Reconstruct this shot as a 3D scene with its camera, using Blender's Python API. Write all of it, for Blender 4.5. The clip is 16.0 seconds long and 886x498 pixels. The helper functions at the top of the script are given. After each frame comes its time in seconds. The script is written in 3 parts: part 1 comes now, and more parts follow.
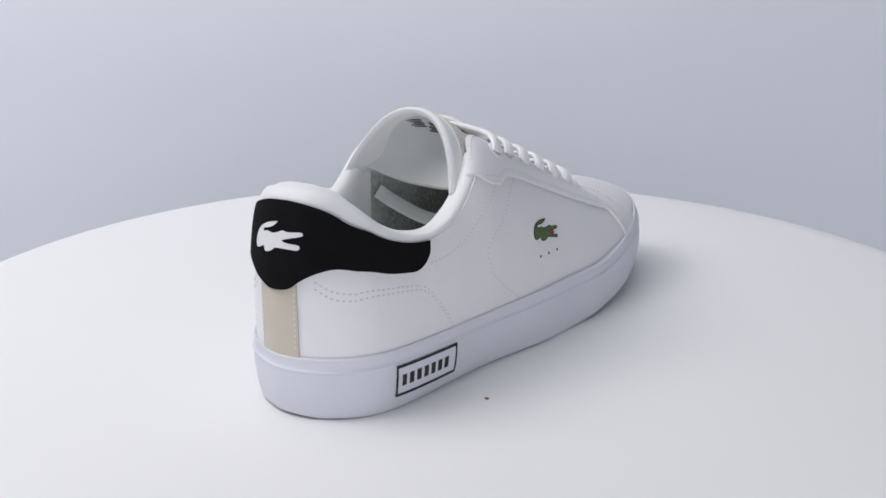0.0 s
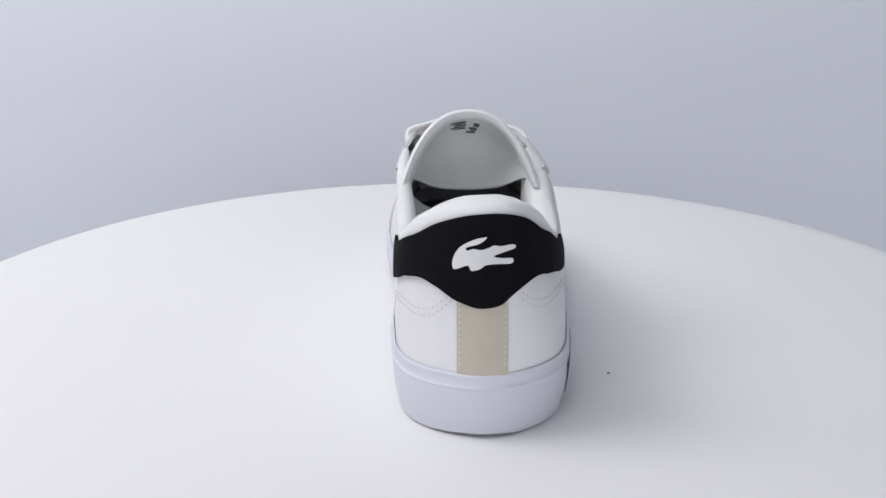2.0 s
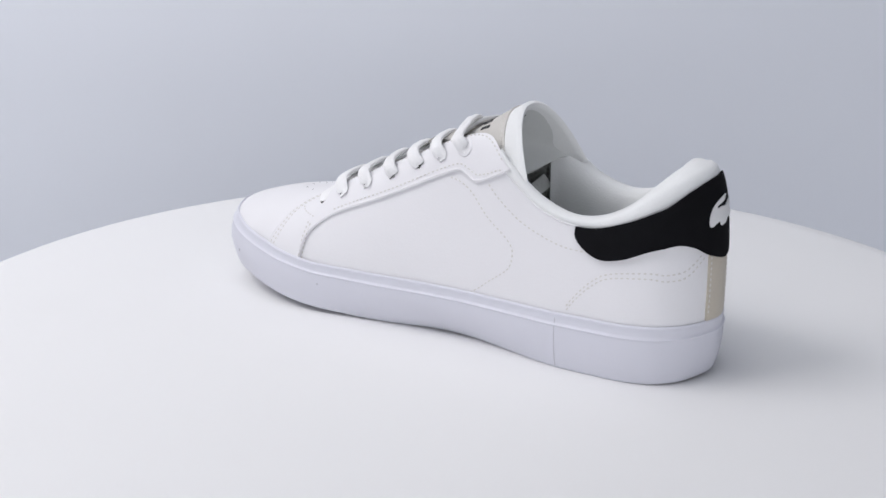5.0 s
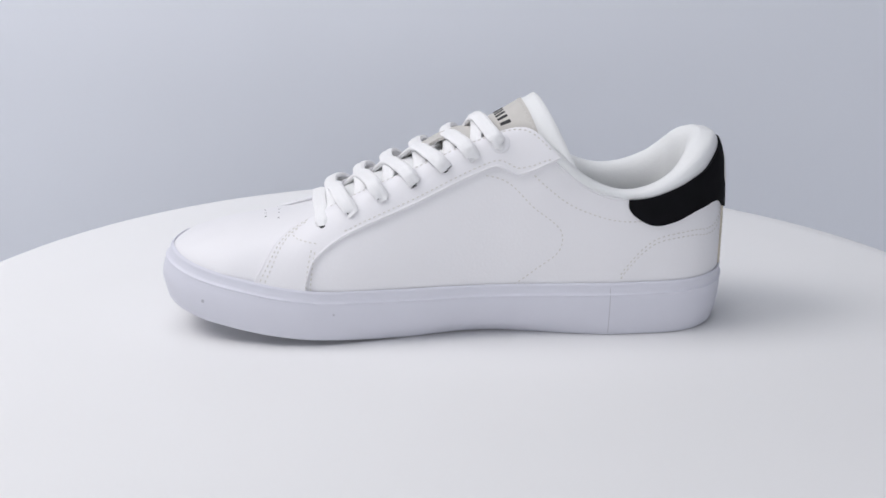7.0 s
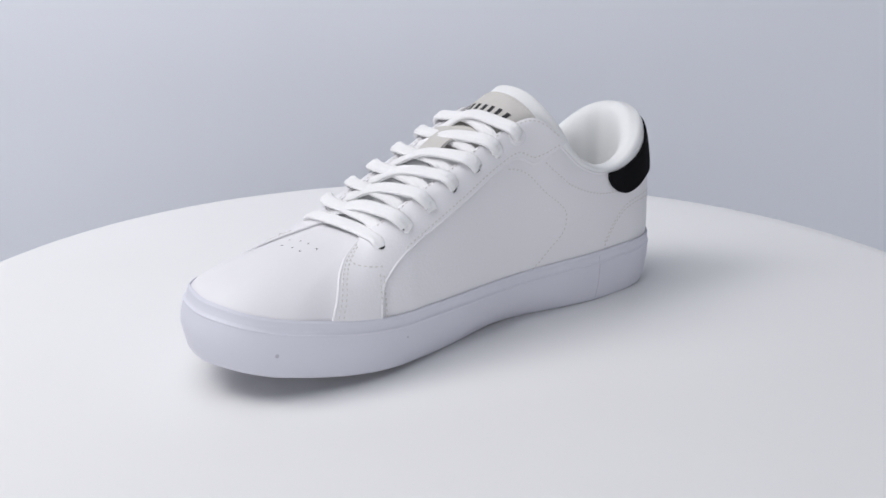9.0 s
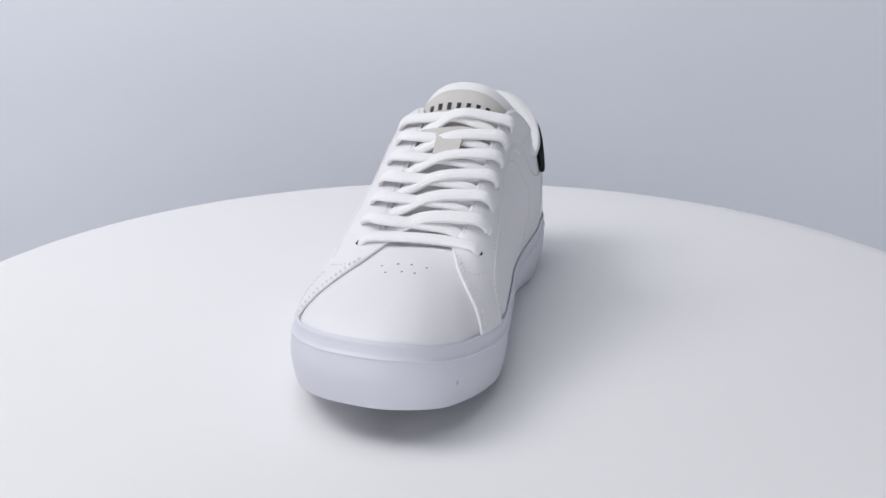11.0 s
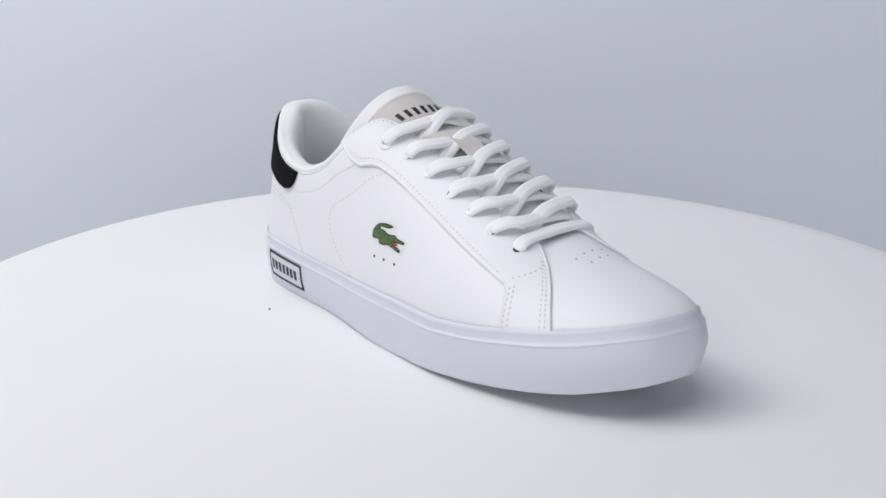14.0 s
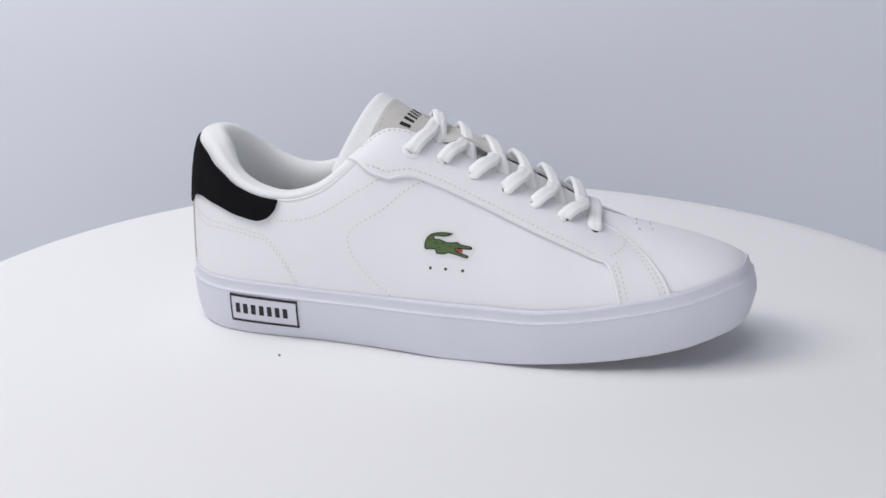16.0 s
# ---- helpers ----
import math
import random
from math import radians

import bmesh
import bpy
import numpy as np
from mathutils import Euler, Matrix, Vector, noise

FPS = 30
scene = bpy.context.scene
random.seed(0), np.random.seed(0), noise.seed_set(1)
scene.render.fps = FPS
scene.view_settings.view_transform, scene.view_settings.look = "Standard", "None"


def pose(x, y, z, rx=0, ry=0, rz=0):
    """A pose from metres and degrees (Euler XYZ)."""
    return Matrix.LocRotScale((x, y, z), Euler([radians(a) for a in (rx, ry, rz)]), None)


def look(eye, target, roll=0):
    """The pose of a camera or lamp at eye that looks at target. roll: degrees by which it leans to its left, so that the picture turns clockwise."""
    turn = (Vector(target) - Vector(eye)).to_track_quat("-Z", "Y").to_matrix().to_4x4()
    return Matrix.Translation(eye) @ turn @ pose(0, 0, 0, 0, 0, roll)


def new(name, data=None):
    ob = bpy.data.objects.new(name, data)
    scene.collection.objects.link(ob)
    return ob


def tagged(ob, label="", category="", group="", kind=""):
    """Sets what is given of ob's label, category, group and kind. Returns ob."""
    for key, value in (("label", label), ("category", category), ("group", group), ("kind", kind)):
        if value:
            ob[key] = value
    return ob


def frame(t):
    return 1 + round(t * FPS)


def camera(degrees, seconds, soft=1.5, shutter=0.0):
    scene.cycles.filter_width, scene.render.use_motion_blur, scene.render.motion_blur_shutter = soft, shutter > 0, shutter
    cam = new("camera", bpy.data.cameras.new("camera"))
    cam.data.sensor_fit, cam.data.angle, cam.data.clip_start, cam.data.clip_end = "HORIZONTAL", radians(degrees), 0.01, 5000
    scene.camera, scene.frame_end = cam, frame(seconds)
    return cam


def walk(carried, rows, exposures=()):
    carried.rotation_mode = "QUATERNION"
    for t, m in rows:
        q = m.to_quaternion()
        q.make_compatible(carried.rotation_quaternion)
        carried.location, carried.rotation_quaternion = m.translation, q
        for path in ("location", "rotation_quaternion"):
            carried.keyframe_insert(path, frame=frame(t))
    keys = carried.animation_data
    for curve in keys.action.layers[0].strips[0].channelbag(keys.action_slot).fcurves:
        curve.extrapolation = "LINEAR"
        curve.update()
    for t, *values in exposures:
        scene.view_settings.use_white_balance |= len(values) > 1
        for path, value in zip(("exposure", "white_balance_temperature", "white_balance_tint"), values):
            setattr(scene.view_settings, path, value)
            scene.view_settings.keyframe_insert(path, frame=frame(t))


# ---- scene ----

# ---- camera: it stands still before the turntable ----
SECONDS = 16.0
SPIN = 18.398          # degrees a second, counter-clockwise from above
HEADING = 55.9         # the sneaker's heading at the start
cam = camera(43.79, SECONDS, soft=1.6)
EYE = Vector((0.0, -0.53, 0.20692))
AIM = EYE + Vector((math.sin(-0.013357) * math.cos(0.311112), math.cos(-0.013357) * math.cos(0.311112), -math.sin(0.311112)))
walk(cam, [(0.0, look(EYE, AIM, 0.06)), (SECONDS, look(EYE, AIM, 0.06))], exposures=[(0.0, 0.06), (SECONDS, 0.06)])

# ---- light: a soft light from the left, an added wide low fill out of view before the table, a broad one above ----
world = bpy.data.worlds.new("studio")
scene.world = world
world.use_nodes = True
world.node_tree.nodes["Background"].inputs[0].default_value = (0.80, 0.86, 1.0, 1)
world.node_tree.nodes["Background"].inputs[1].default_value = 0.30


def area_light(name, eye, target, w, h, watts, colour):
    lamp = bpy.data.lights.new(name, "AREA")
    lamp.shape, lamp.size, lamp.size_y, lamp.energy, lamp.color = "RECTANGLE", w, h, watts, colour
    ob = new(name, lamp)
    ob.matrix_world = look(eye, target)
    return ob


area_light("softbox_left", (-0.85, -0.10, 1.0), (-0.05, 0.2, 0.0), 0.65, 0.65, 7.0, (1.0, 0.965, 0.975))
area_light("front_fill", (0.02, -1.42, 0.14), (0.0, 0.3, 0.0), 2.0, 0.75, 8.2, (0.965, 0.97, 1.0))
area_light("softbox_above", (-0.42, -0.12, 1.45), (0.0, 0.1, 0.0), 1.4, 1.3, 10.4, (0.952, 0.965, 1.0))


# ---- materials ----
def material(name, colour, rough=0.5, grain=0.0, grain_size=0.002, blotch=0.0, blotch_size=0.03, bump=0.0, sheen=0.0, metal=0.0, coat=0.0,
             voronoi=False):
    """Colour that varies at two scales, with a fine relief."""
    m = bpy.data.materials.new(name)
    m.use_nodes = True
    nt = m.node_tree
    bs = nt.nodes["Principled BSDF"]
    bs.inputs["Roughness"].default_value = rough
    bs.inputs["Metallic"].default_value = metal
    bs.inputs["Specular IOR Level"].default_value = 0.12 if rough > 0.9 else 0.4
    bs.inputs["Sheen Weight"].default_value = sheen
    bs.inputs["Coat Weight"].default_value = coat
    bs.inputs["Coat Roughness"].default_value = 0.3
    co = nt.nodes.new("ShaderNodeTexCoord")
    fine = nt.nodes.new("ShaderNodeTexVoronoi" if voronoi else "ShaderNodeTexNoise")
    fine.inputs["Scale"].default_value = 1.0 / grain_size
    wide = nt.nodes.new("ShaderNodeTexNoise")
    wide.inputs["Scale"].default_value = 1.0 / blotch_size
    wide.inputs["Detail"].default_value = 4.0
    if not voronoi:
        fine.inputs["Detail"].default_value = 3.0
    for n in (fine, wide):
        nt.links.new(co.outputs["Object"], n.inputs["Vector"])
    mix1, mix2 = nt.nodes.new("ShaderNodeMix"), nt.nodes.new("ShaderNodeMix")
    for mx in (mix1, mix2):
        mx.data_type = "RGBA"
    dark = lambda k: tuple(c * (1 - k) for c in colour) + (1,)
    mix1.inputs[6].default_value, mix1.inputs[7].default_value = dark(grain), (*colour, 1)
    nt.links.new(fine.outputs[0], mix1.inputs[0])
    nt.links.new(mix1.outputs[2], mix2.inputs[6])
    mix2.inputs[7].default_value = dark(blotch)
    ramp = nt.nodes.new("ShaderNodeMapRange")
    ramp.inputs[1].default_value, ramp.inputs[2].default_value = 0.45, 0.75
    nt.links.new(wide.outputs[0], ramp.inputs[0])
    nt.links.new(ramp.outputs[0], mix2.inputs[0])
    nt.links.new(mix2.outputs[2], bs.inputs["Base Color"])
    var = nt.nodes.new("ShaderNodeMapRange")
    var.inputs[3].default_value, var.inputs[4].default_value = rough * 0.88, min(1.0, rough * 1.12)
    nt.links.new(wide.outputs[0], var.inputs[0])
    nt.links.new(var.outputs[0], bs.inputs["Roughness"])
    if bump:
        bp = nt.nodes.new("ShaderNodeBump")
        bp.inputs["Strength"].default_value, bp.inputs["Distance"].default_value = bump, grain_size * 0.35
        nt.links.new(fine.outputs[0], bp.inputs["Height"])
        nt.links.new(bp.outputs[0], bs.inputs["Normal"])
    return m


LEATHER = material("white_leather", (0.78, 0.775, 0.80), 0.5, 0.02, 0.0012, 0.02, 0.03, 0.25)
PADDED = material("collar_knit", (0.80, 0.81, 0.815), 0.85, 0.06, 0.0008, 0.03, 0.02, 0.6, sheen=0.25)
RUBBER = material("white_rubber", (0.66, 0.665, 0.735), 0.5, 0.02, 0.0006, 0.025, 0.02, 0.12)
LINING = material("white_lining_textile", (0.80, 0.82, 0.81), 0.85, 0.07, 0.0011, 0.05, 0.02, 0.3, sheen=0.2, voronoi=True)
FOOTBED = material("grey_footbed_mesh", (0.60, 0.63, 0.62), 0.9, 0.35, 0.0016, 0.1, 0.02, 0.6, voronoi=True)
TONGUE_LINING = material("pale_grey_tongue_textile", (0.62, 0.635, 0.63), 0.88, 0.06, 0.0011, 0.05, 0.015, 0.3, sheen=0.15)
MESH_LINING = material("grey_mesh_lining", (0.60, 0.63, 0.62), 0.9, 0.45, 0.0018, 0.05, 0.02, 0.8, voronoi=True)
LACE = material("white_cotton_lace", (0.87, 0.87, 0.88), 0.95, 0.07, 0.0008, 0.03, 0.006, 0.9, sheen=0.3)
SUEDE_BLACK = material("black_suede", (0.007, 0.007, 0.009), 0.95, 0.5, 0.0006, 0.3, 0.008, 0.5)
SUEDE_GREY = material("pale_grey_suede", (0.62, 0.60, 0.57), 0.92, 0.12, 0.0006, 0.10, 0.008, 0.5, sheen=0.2)
SUEDE_SAND = material("sand_suede", (0.58, 0.53, 0.45), 0.92, 0.12, 0.0006, 0.10, 0.008, 0.5, sheen=0.2)
THREAD = material("off_white_thread", (0.69, 0.675, 0.65), 0.8, 0.15, 0.0005, 0.05, 0.004, 0.3)
HOLE_SHADE = material("dark_hole_shade", (0.05, 0.05, 0.05), 0.9, 0.2, 0.0005)
SHADOW_GAP = material("grey_seam_shade", (0.54, 0.54, 0.59), 0.9, 0.2, 0.0005)
INK = material("black_print", (0.015, 0.015, 0.017), 0.55, 0.2, 0.0005)
FADED_INK = material("faded_black_print", (0.10, 0.10, 0.105), 0.7, 0.4, 0.0008)
EMBROIDERY_WHITE = material("white_embroidery", (0.80, 0.80, 0.81), 0.8, 0.15, 0.0005, 0.05, 0.003, 0.7)
EMBROIDERY_GREEN = material("green_embroidery", (0.12, 0.19, 0.075), 0.8, 0.55, 0.0005, 0.25, 0.003, 0.7)
EMBROIDERY_OUTLINE = material("dark_green_embroidery", (0.028, 0.045, 0.02), 0.85, 0.4, 0.0005, 0.2, 0.003, 0.5)
EMBROIDERY_RED = material("red_embroidery", (0.42, 0.05, 0.04), 0.75, 0.3, 0.0005)
TABLETOP = material("white_satin_board", (0.82, 0.82, 0.825), 0.5, 0.015, 0.0015, 0.02, 0.15, 0.06)
ROOM = material("pale_studio_paint", (0.68, 0.70, 0.75), 0.9, 0.03, 0.004, 0.06, 0.4, 0.1)
BACKDROP = material("pale_backdrop_paper", (0.88, 0.905, 0.96), 0.9, 0.01, 0.003, 0.02, 0.4, 0.05)
SCUFF = material("grey_scuff", (0.55, 0.55, 0.61), 0.7, 0.3, 0.0006, 0.3, 0.002)
CRUMB = material("brown_crumb", (0.22, 0.12, 0.05), 0.9, 0.3, 0.0006)


# ---- the sneaker's form, in millimetres: x from heel to toe, y to the inner side, z up ----
# plan of the sole's wall, from the heel round the outer side, the toe and the inner side
OUTLINE = np.array([
    (-4.2, -1), (-1.2, -13.8), (7.1, -26), (17.3, -34), (30, -38.3), (46, -41), (62, -43), (80, -44.8), (97, -46.8), (112, -48.9),
    (129.7, -51.3), (151.8, -53), (174.9, -55.4), (198.2, -54.6), (220.8, -51.5), (241.7, -46), (260.5, -36.2), (273.2, -24.2), (279, -9.8), (280.5, 3.2),
    (277.2, 14), (270.4, 23), (258.9, 30.2), (241.8, 36.4), (220.9, 40.4), (200.1, 41.1), (180.1, 39.3), (155, 37), (130, 34.5), (112, 34),
    (97, 34.5), (80, 35.5), (62, 36.5), (46, 36), (29, 35.1), (14.6, 30.5), (3.8, 20.8), (-2.2, 8.9)], float)
# upper edge of the leather: collar, throat and the ridge behind the toe
RIM_OUTER = [(9.4, -1, 95.2), (11.4, -8.8, 94.7), (16.9, -15.6, 91.8), (22.7, -22.2, 85.8), (31.6, -27.7, 77.5), (44.2, -31.3, 72), (58, -33.5, 71),
             (74, -33, 77), (90, -30, 91), (104, -20, 101), (126, -16, 94.5), (150, -15.5, 84), (173, -16, 73.5), (193, -16.5, 64.5),
             (199, -14, 61), (201.5, -8, 59.6), (202.3, -4, 59.6), (202.5, -2, 59.6), (202.5, -.5, 59.6), (202.5, 1, 59.6)]
RIM_INNER = [(202.5, 2.5, 59.6), (202.5, 4, 59.6), (202.3, 6, 59.6), (201.5, 10, 59.6), (199, 16, 59.7), (192, 19, 64.5), (172, 20, 74),
             (149, 20.5, 84), (125, 21.5, 95), (102, 25, 101.5), (88, 32, 91), (73, 32, 78), (58, 31.5, 71.5), (44, 30.5, 72),
             (31, 28, 78), (21.2, 23, 85.8), (14.2, 15.5, 91.8), (10.3, 7, 94.7)]
RIM = np.array(RIM_OUTER + RIM_INNER, float)
LOOP = len(OUTLINE)


def along(points, s):
    """Smooth closed curve through the points, at the indices s."""
    s = np.asarray(s, float) % len(points)
    i = np.floor(s).astype(int)
    f = (s - i)[..., None]
    a, b, c, d = (points[(i + k) % len(points)] for k in (-1, 0, 1, 2))
    return b + 0.5 * f * (c - a + f * (2 * a - 5 * b + 4 * c - d + f * (3 * (b - c) + d - a)))


def outward(s):
    """Horizontal unit normal of the plan."""
    d = along(OUTLINE, np.asarray(s) + 0.05) - along(OUTLINE, np.asarray(s) - 0.05)
    n = np.stack([d[..., 1], -d[..., 0]], -1)
    return n / np.linalg.norm(n, axis=-1, keepdims=True)


def sole_bottom(q):
    """Height of the ground edge; the toe springs up."""
    return np.interp(q[..., 0] - 0.12 * q[..., 1], [-8, 2, 22, 95, 125, 150, 168, 185, 205, 222, 240, 255, 268, 284],
                     [2.0, 0.5, 0, 0, 0.6, 0, 0.6, 1.9, 3.5, 5.3, 7.8, 10.2, 13.5, 17.2])


def sole_top(q):
    """Height of the sole's lip, which climbs round the toe."""
    return np.interp(q[..., 0] - 0.2 * q[..., 1], [-5, 20, 60, 120, 190, 202, 215, 228, 244, 253, 260, 268, 275, 281],
                     [28.5, 28.3, 28, 27.6, 27.8, 29, 30.6, 33, 35.6, 37.4, 39, 41, 42.6, 43.6])


def toe_turn(s):
    """1 at the toe's tip, easing to 0 along both sides."""
    k = np.clip(1 - np.abs(np.asarray(s, float) % LOOP - 19) / 7.5, 0, 1)
    return k * k * (3 - 2 * k)


def lip_inset(s):
    """How far the sole's lip leans inwards; most at the toe."""
    return 0.3 + 6.0 * toe_turn(s)


def tuck(s):
    """How far the leather stands inside the sole's wall."""
    room = 1.5 * np.interp(np.asarray(s, float) % LOOP, [12.4, 13.6, 15.0, 15.8, 22.6, 23.3, 24.9, 26], [0, 1, 1, 0, 0, 1, 1, 0])      # for the doubled leather
    return np.maximum(lip_inset(s) + 0.45 + room, np.interp(np.asarray(s, float) % LOOP, [0, 8, 10, 13, 15, 18, 21, 24, 27, 38], [1.6, 1.6, 2.8, 4.0, 2.9, 2.4, 2.2, 1.5, 1.6, 1.6]))


def shell(s, v, off=0.0):
    """The leather's surface: s goes round, v from the sole (0) up to the rim (1)."""
    s, v = np.broadcast_arrays(np.asarray(s, float), np.asarray(v, float))
    n = outward(s)
    base2 = along(OUTLINE, s) - n * tuck(s)[..., None]
    z0 = sole_top(along(OUTLINE, s)) - 2.2
    top = along(RIM, s)
    a = (1 - v) * math.pi / 2
    x = along(OUTLINE, s)[..., 0]
    e = 2 / np.interp(x, [-2, 12, 60, 110, 195, 225, 250, 280], [2.75, 2.35, 2.0, 1.75, 1.6, 1.33, 1.15, 1.1])
    g = np.interp(x, [-2, 12, 60, 110, 195, 225, 250, 280], [0.63, 0.83, 1.0, 1.14, 1.25, 1.32, 1.24, 1.16])
    h, u = np.sin(np.clip(a, 0, None)) ** e, np.cos(np.clip(a, 0, math.pi / 2)) ** g
    press = np.interp(s % LOOP, [0, 1, 1.6, 2, 2.7, 3.5, 4.5, 5.5, 6.5, 37, 38], [0, .2, .6, .95, 1.1, 1, .6, .2, 0, 0, 0])      # flatter outer heel quarter
    press = press * np.interp(v, [0, .2, .4, .6, .8, 1], [.0, 2.0, 3.4, 2.6, 1.5, 0])
    xy = top[..., :2] + (base2 - top[..., :2]) * h[..., None] - n * press[..., None]
    z = z0 + (top[..., 2] - z0) * u
    p = np.concatenate([xy, z[..., None]], -1)
    if np.any(off):
        v0, v1 = np.clip(v - 0.02, 0, 1), np.clip(v + 0.02, 0, 1)
        n3 = np.cross(shell(s + 0.03, v) - shell(s - 0.03, v), shell(s, v1) - shell(s, v0))
        n3 /= np.linalg.norm(n3, axis=-1, keepdims=True) + 1e-9
        p = p + n3 * np.asarray(off)[..., None]
    return p


# ---- mesh helpers ----
CENTRE = np.array([132.5, 4.0, 0.0])      # the turntable's axis in the sneaker's millimetres


def metres(p):
    return (np.asarray(p, float) - CENTRE) * 0.001


def finish(bm, sharp=40):
    bm.normal_update()
    for f in bm.faces:
        f.smooth = True
    for e in bm.edges:
        if len(e.link_faces) == 2 and e.calc_face_angle(0) > radians(sharp):
            e.smooth = False


def part(name, bm, mat, parent, label="", sharp=40):
    finish(bm, sharp)
    me = bpy.data.meshes.new(name)
    bm.to_mesh(me)
    bm.free()
    me.materials.append(mat)
    ob = new(name, me)
    ob.parent = parent
    return tagged(ob, label)


def grid_mesh(bm, pts, close_u=False, close_v=False, flip=False):
    """Quads over an array of points (u, v, 3) in metres."""
    nu, nv = pts.shape[:2]
    vs = [[bm.verts.new(pts[i, j]) for j in range(nv)] for i in range(nu)]
    for i in range(nu if close_u else nu - 1):
        for j in range(nv if close_v else nv - 1):
            q = [vs[i][j], vs[(i + 1) % nu][j], vs[(i + 1) % nu][(j + 1) % nv], vs[i][(j + 1) % nv]]
            bm.faces.new(q[::-1] if flip else q)
    return vs


def curve(points, n):
    """Open smooth curve through the points, n samples."""
    p = np.asarray(points, float)
    p = np.vstack([2 * p[0] - p[1], p, 2 * p[-1] - p[-2]])
    t = np.linspace(0, len(p) - 3, n)
    i = np.minimum(np.floor(t).astype(int), len(p) - 4)
    f = (t - i)[:, None]
    a, b, c, d = p[i], p[i + 1], p[i + 2], p[i + 3]
    return b + 0.5 * f * (c - a + f * (2 * a - 5 * b + 4 * c - d + f * (3 * (b - c) + d - a)))


def flat_patch(poly, step_s, step_v):
    """A polygon of the (s, v) plane, cut into a grid."""
    bm = bmesh.new()
    bm.faces.new([bm.verts.new((a, b, 0)) for a, b in poly])
    lo, hi = np.min(poly, 0), np.max(poly, 0)
    for axis, step in ((0, step_s), (1, step_v)):
        k = math.floor(lo[axis] / step) + 1
        while k * step < hi[axis]:
            co, no = [0, 0, 0], [0, 0, 0]
            co[axis], no[axis] = k * step, 1
            bmesh.ops.bisect_plane(bm, geom=bm.verts[:] + bm.edges[:] + bm.faces[:], plane_co=co, plane_no=no, dist=1e-6)
            k += 1
    return bm


def overlay(poly, surface, off, thick, step_s=0.2, step_v=0.04):
    """A sheet of that thickness on a surface(s, v, off)."""
    bm = flat_patch(poly, step_s, step_v)
    sv = np.array([v.co[:] for v in bm.verts])
    top, low = surface(sv[:, 0], sv[:, 1], off + thick), surface(sv[:, 0], sv[:, 1], off - 0.4)
    edge = {v.index for e in bm.edges if len(e.link_faces) == 1 for v in e.verts} if not bm.verts.index_update() else set()
    rim = [e for e in bm.edges if len(e.link_faces) == 1]
    pairs = [(e.verts[0], e.verts[1], e.link_faces[0]) for e in rim]
    bm.verts.ensure_lookup_table()
    down = {i: bm.verts.new(metres(low[i])) for i in edge}
    walls = []
    for a, b, f in pairs:
        loop = [v for v in f.verts]
        i, j = loop.index(a), loop.index(b)
        if (i + 1) % len(loop) != j:
            a, b = b, a
        walls.append((b, a, down[a.index], down[b.index]))
    for i, v in enumerate(list(bm.verts)[:len(sv)]):
        v.co = metres(top[i])
    for w in walls:
        bm.faces.new(w)
    bmesh.ops.recalc_face_normals(bm, faces=bm.faces[:])
    return bm


def stitches(path_sv, surface, off, pitch=2.5, length=1.35, radius=0.36):
    """Short thread stitches along a path on a surface."""
    bm = bmesh.new()
    pts = surface(path_sv[:, 0], path_sv[:, 1], off)
    pts2 = surface(path_sv[:, 0], path_sv[:, 1], off + 0.5)
    d = np.r_[0, np.cumsum(np.linalg.norm(np.diff(pts, axis=0), axis=1))]
    k = 0.4
    while k + length < d[-1]:
        a = np.array([np.interp(k, d, pts[:, c]) for c in range(3)])
        b = np.array([np.interp(k + length, d, pts[:, c]) for c in range(3)])
        up = np.array([np.interp(k, d, (pts2 - pts)[:, c]) for c in range(3)])
        up /= np.linalg.norm(up) + 1e-9
        ax = (b - a) / (np.linalg.norm(b - a) + 1e-9)
        side = np.cross(up, ax)
        rows = []
        for f, r in ((0, 0.35), (0.2, 1.0), (0.8, 1.0), (1, 0.35)):
            c = a + (b - a) * f
            rows.append([metres(c + radius * r * (math.cos(q) * side + math.sin(q) * 0.8 * up)) for q in (-0.3, 0.9, 2.2, 3.45)])
        grid_mesh(bm, np.array(rows), flip=True)
        k += pitch
    return bm


def rolled_edge(path_sv, surface, off, radius):
    """A rounded bead along a path on a surface: the folded edge of a panel."""
    p, p2 = surface(path_sv[:, 0], path_sv[:, 1], off), surface(path_sv[:, 0], path_sv[:, 1], off + 0.5)
    t = np.gradient(p, axis=0)
    t /= np.linalg.norm(t, axis=1, keepdims=True) + 1e-9
    up = p2 - p
    up /= np.linalg.norm(up, axis=1, keepdims=True) + 1e-9
    side = np.cross(t, up)
    rows = [metres(p + radius * (math.cos(g) * side + math.sin(g) * up)) for g in np.arange(8) * math.pi / 4]
    bm = bmesh.new()
    grid_mesh(bm, np.array(rows), close_u=True)
    bmesh.ops.recalc_face_normals(bm, faces=bm.faces[:])
    return bm


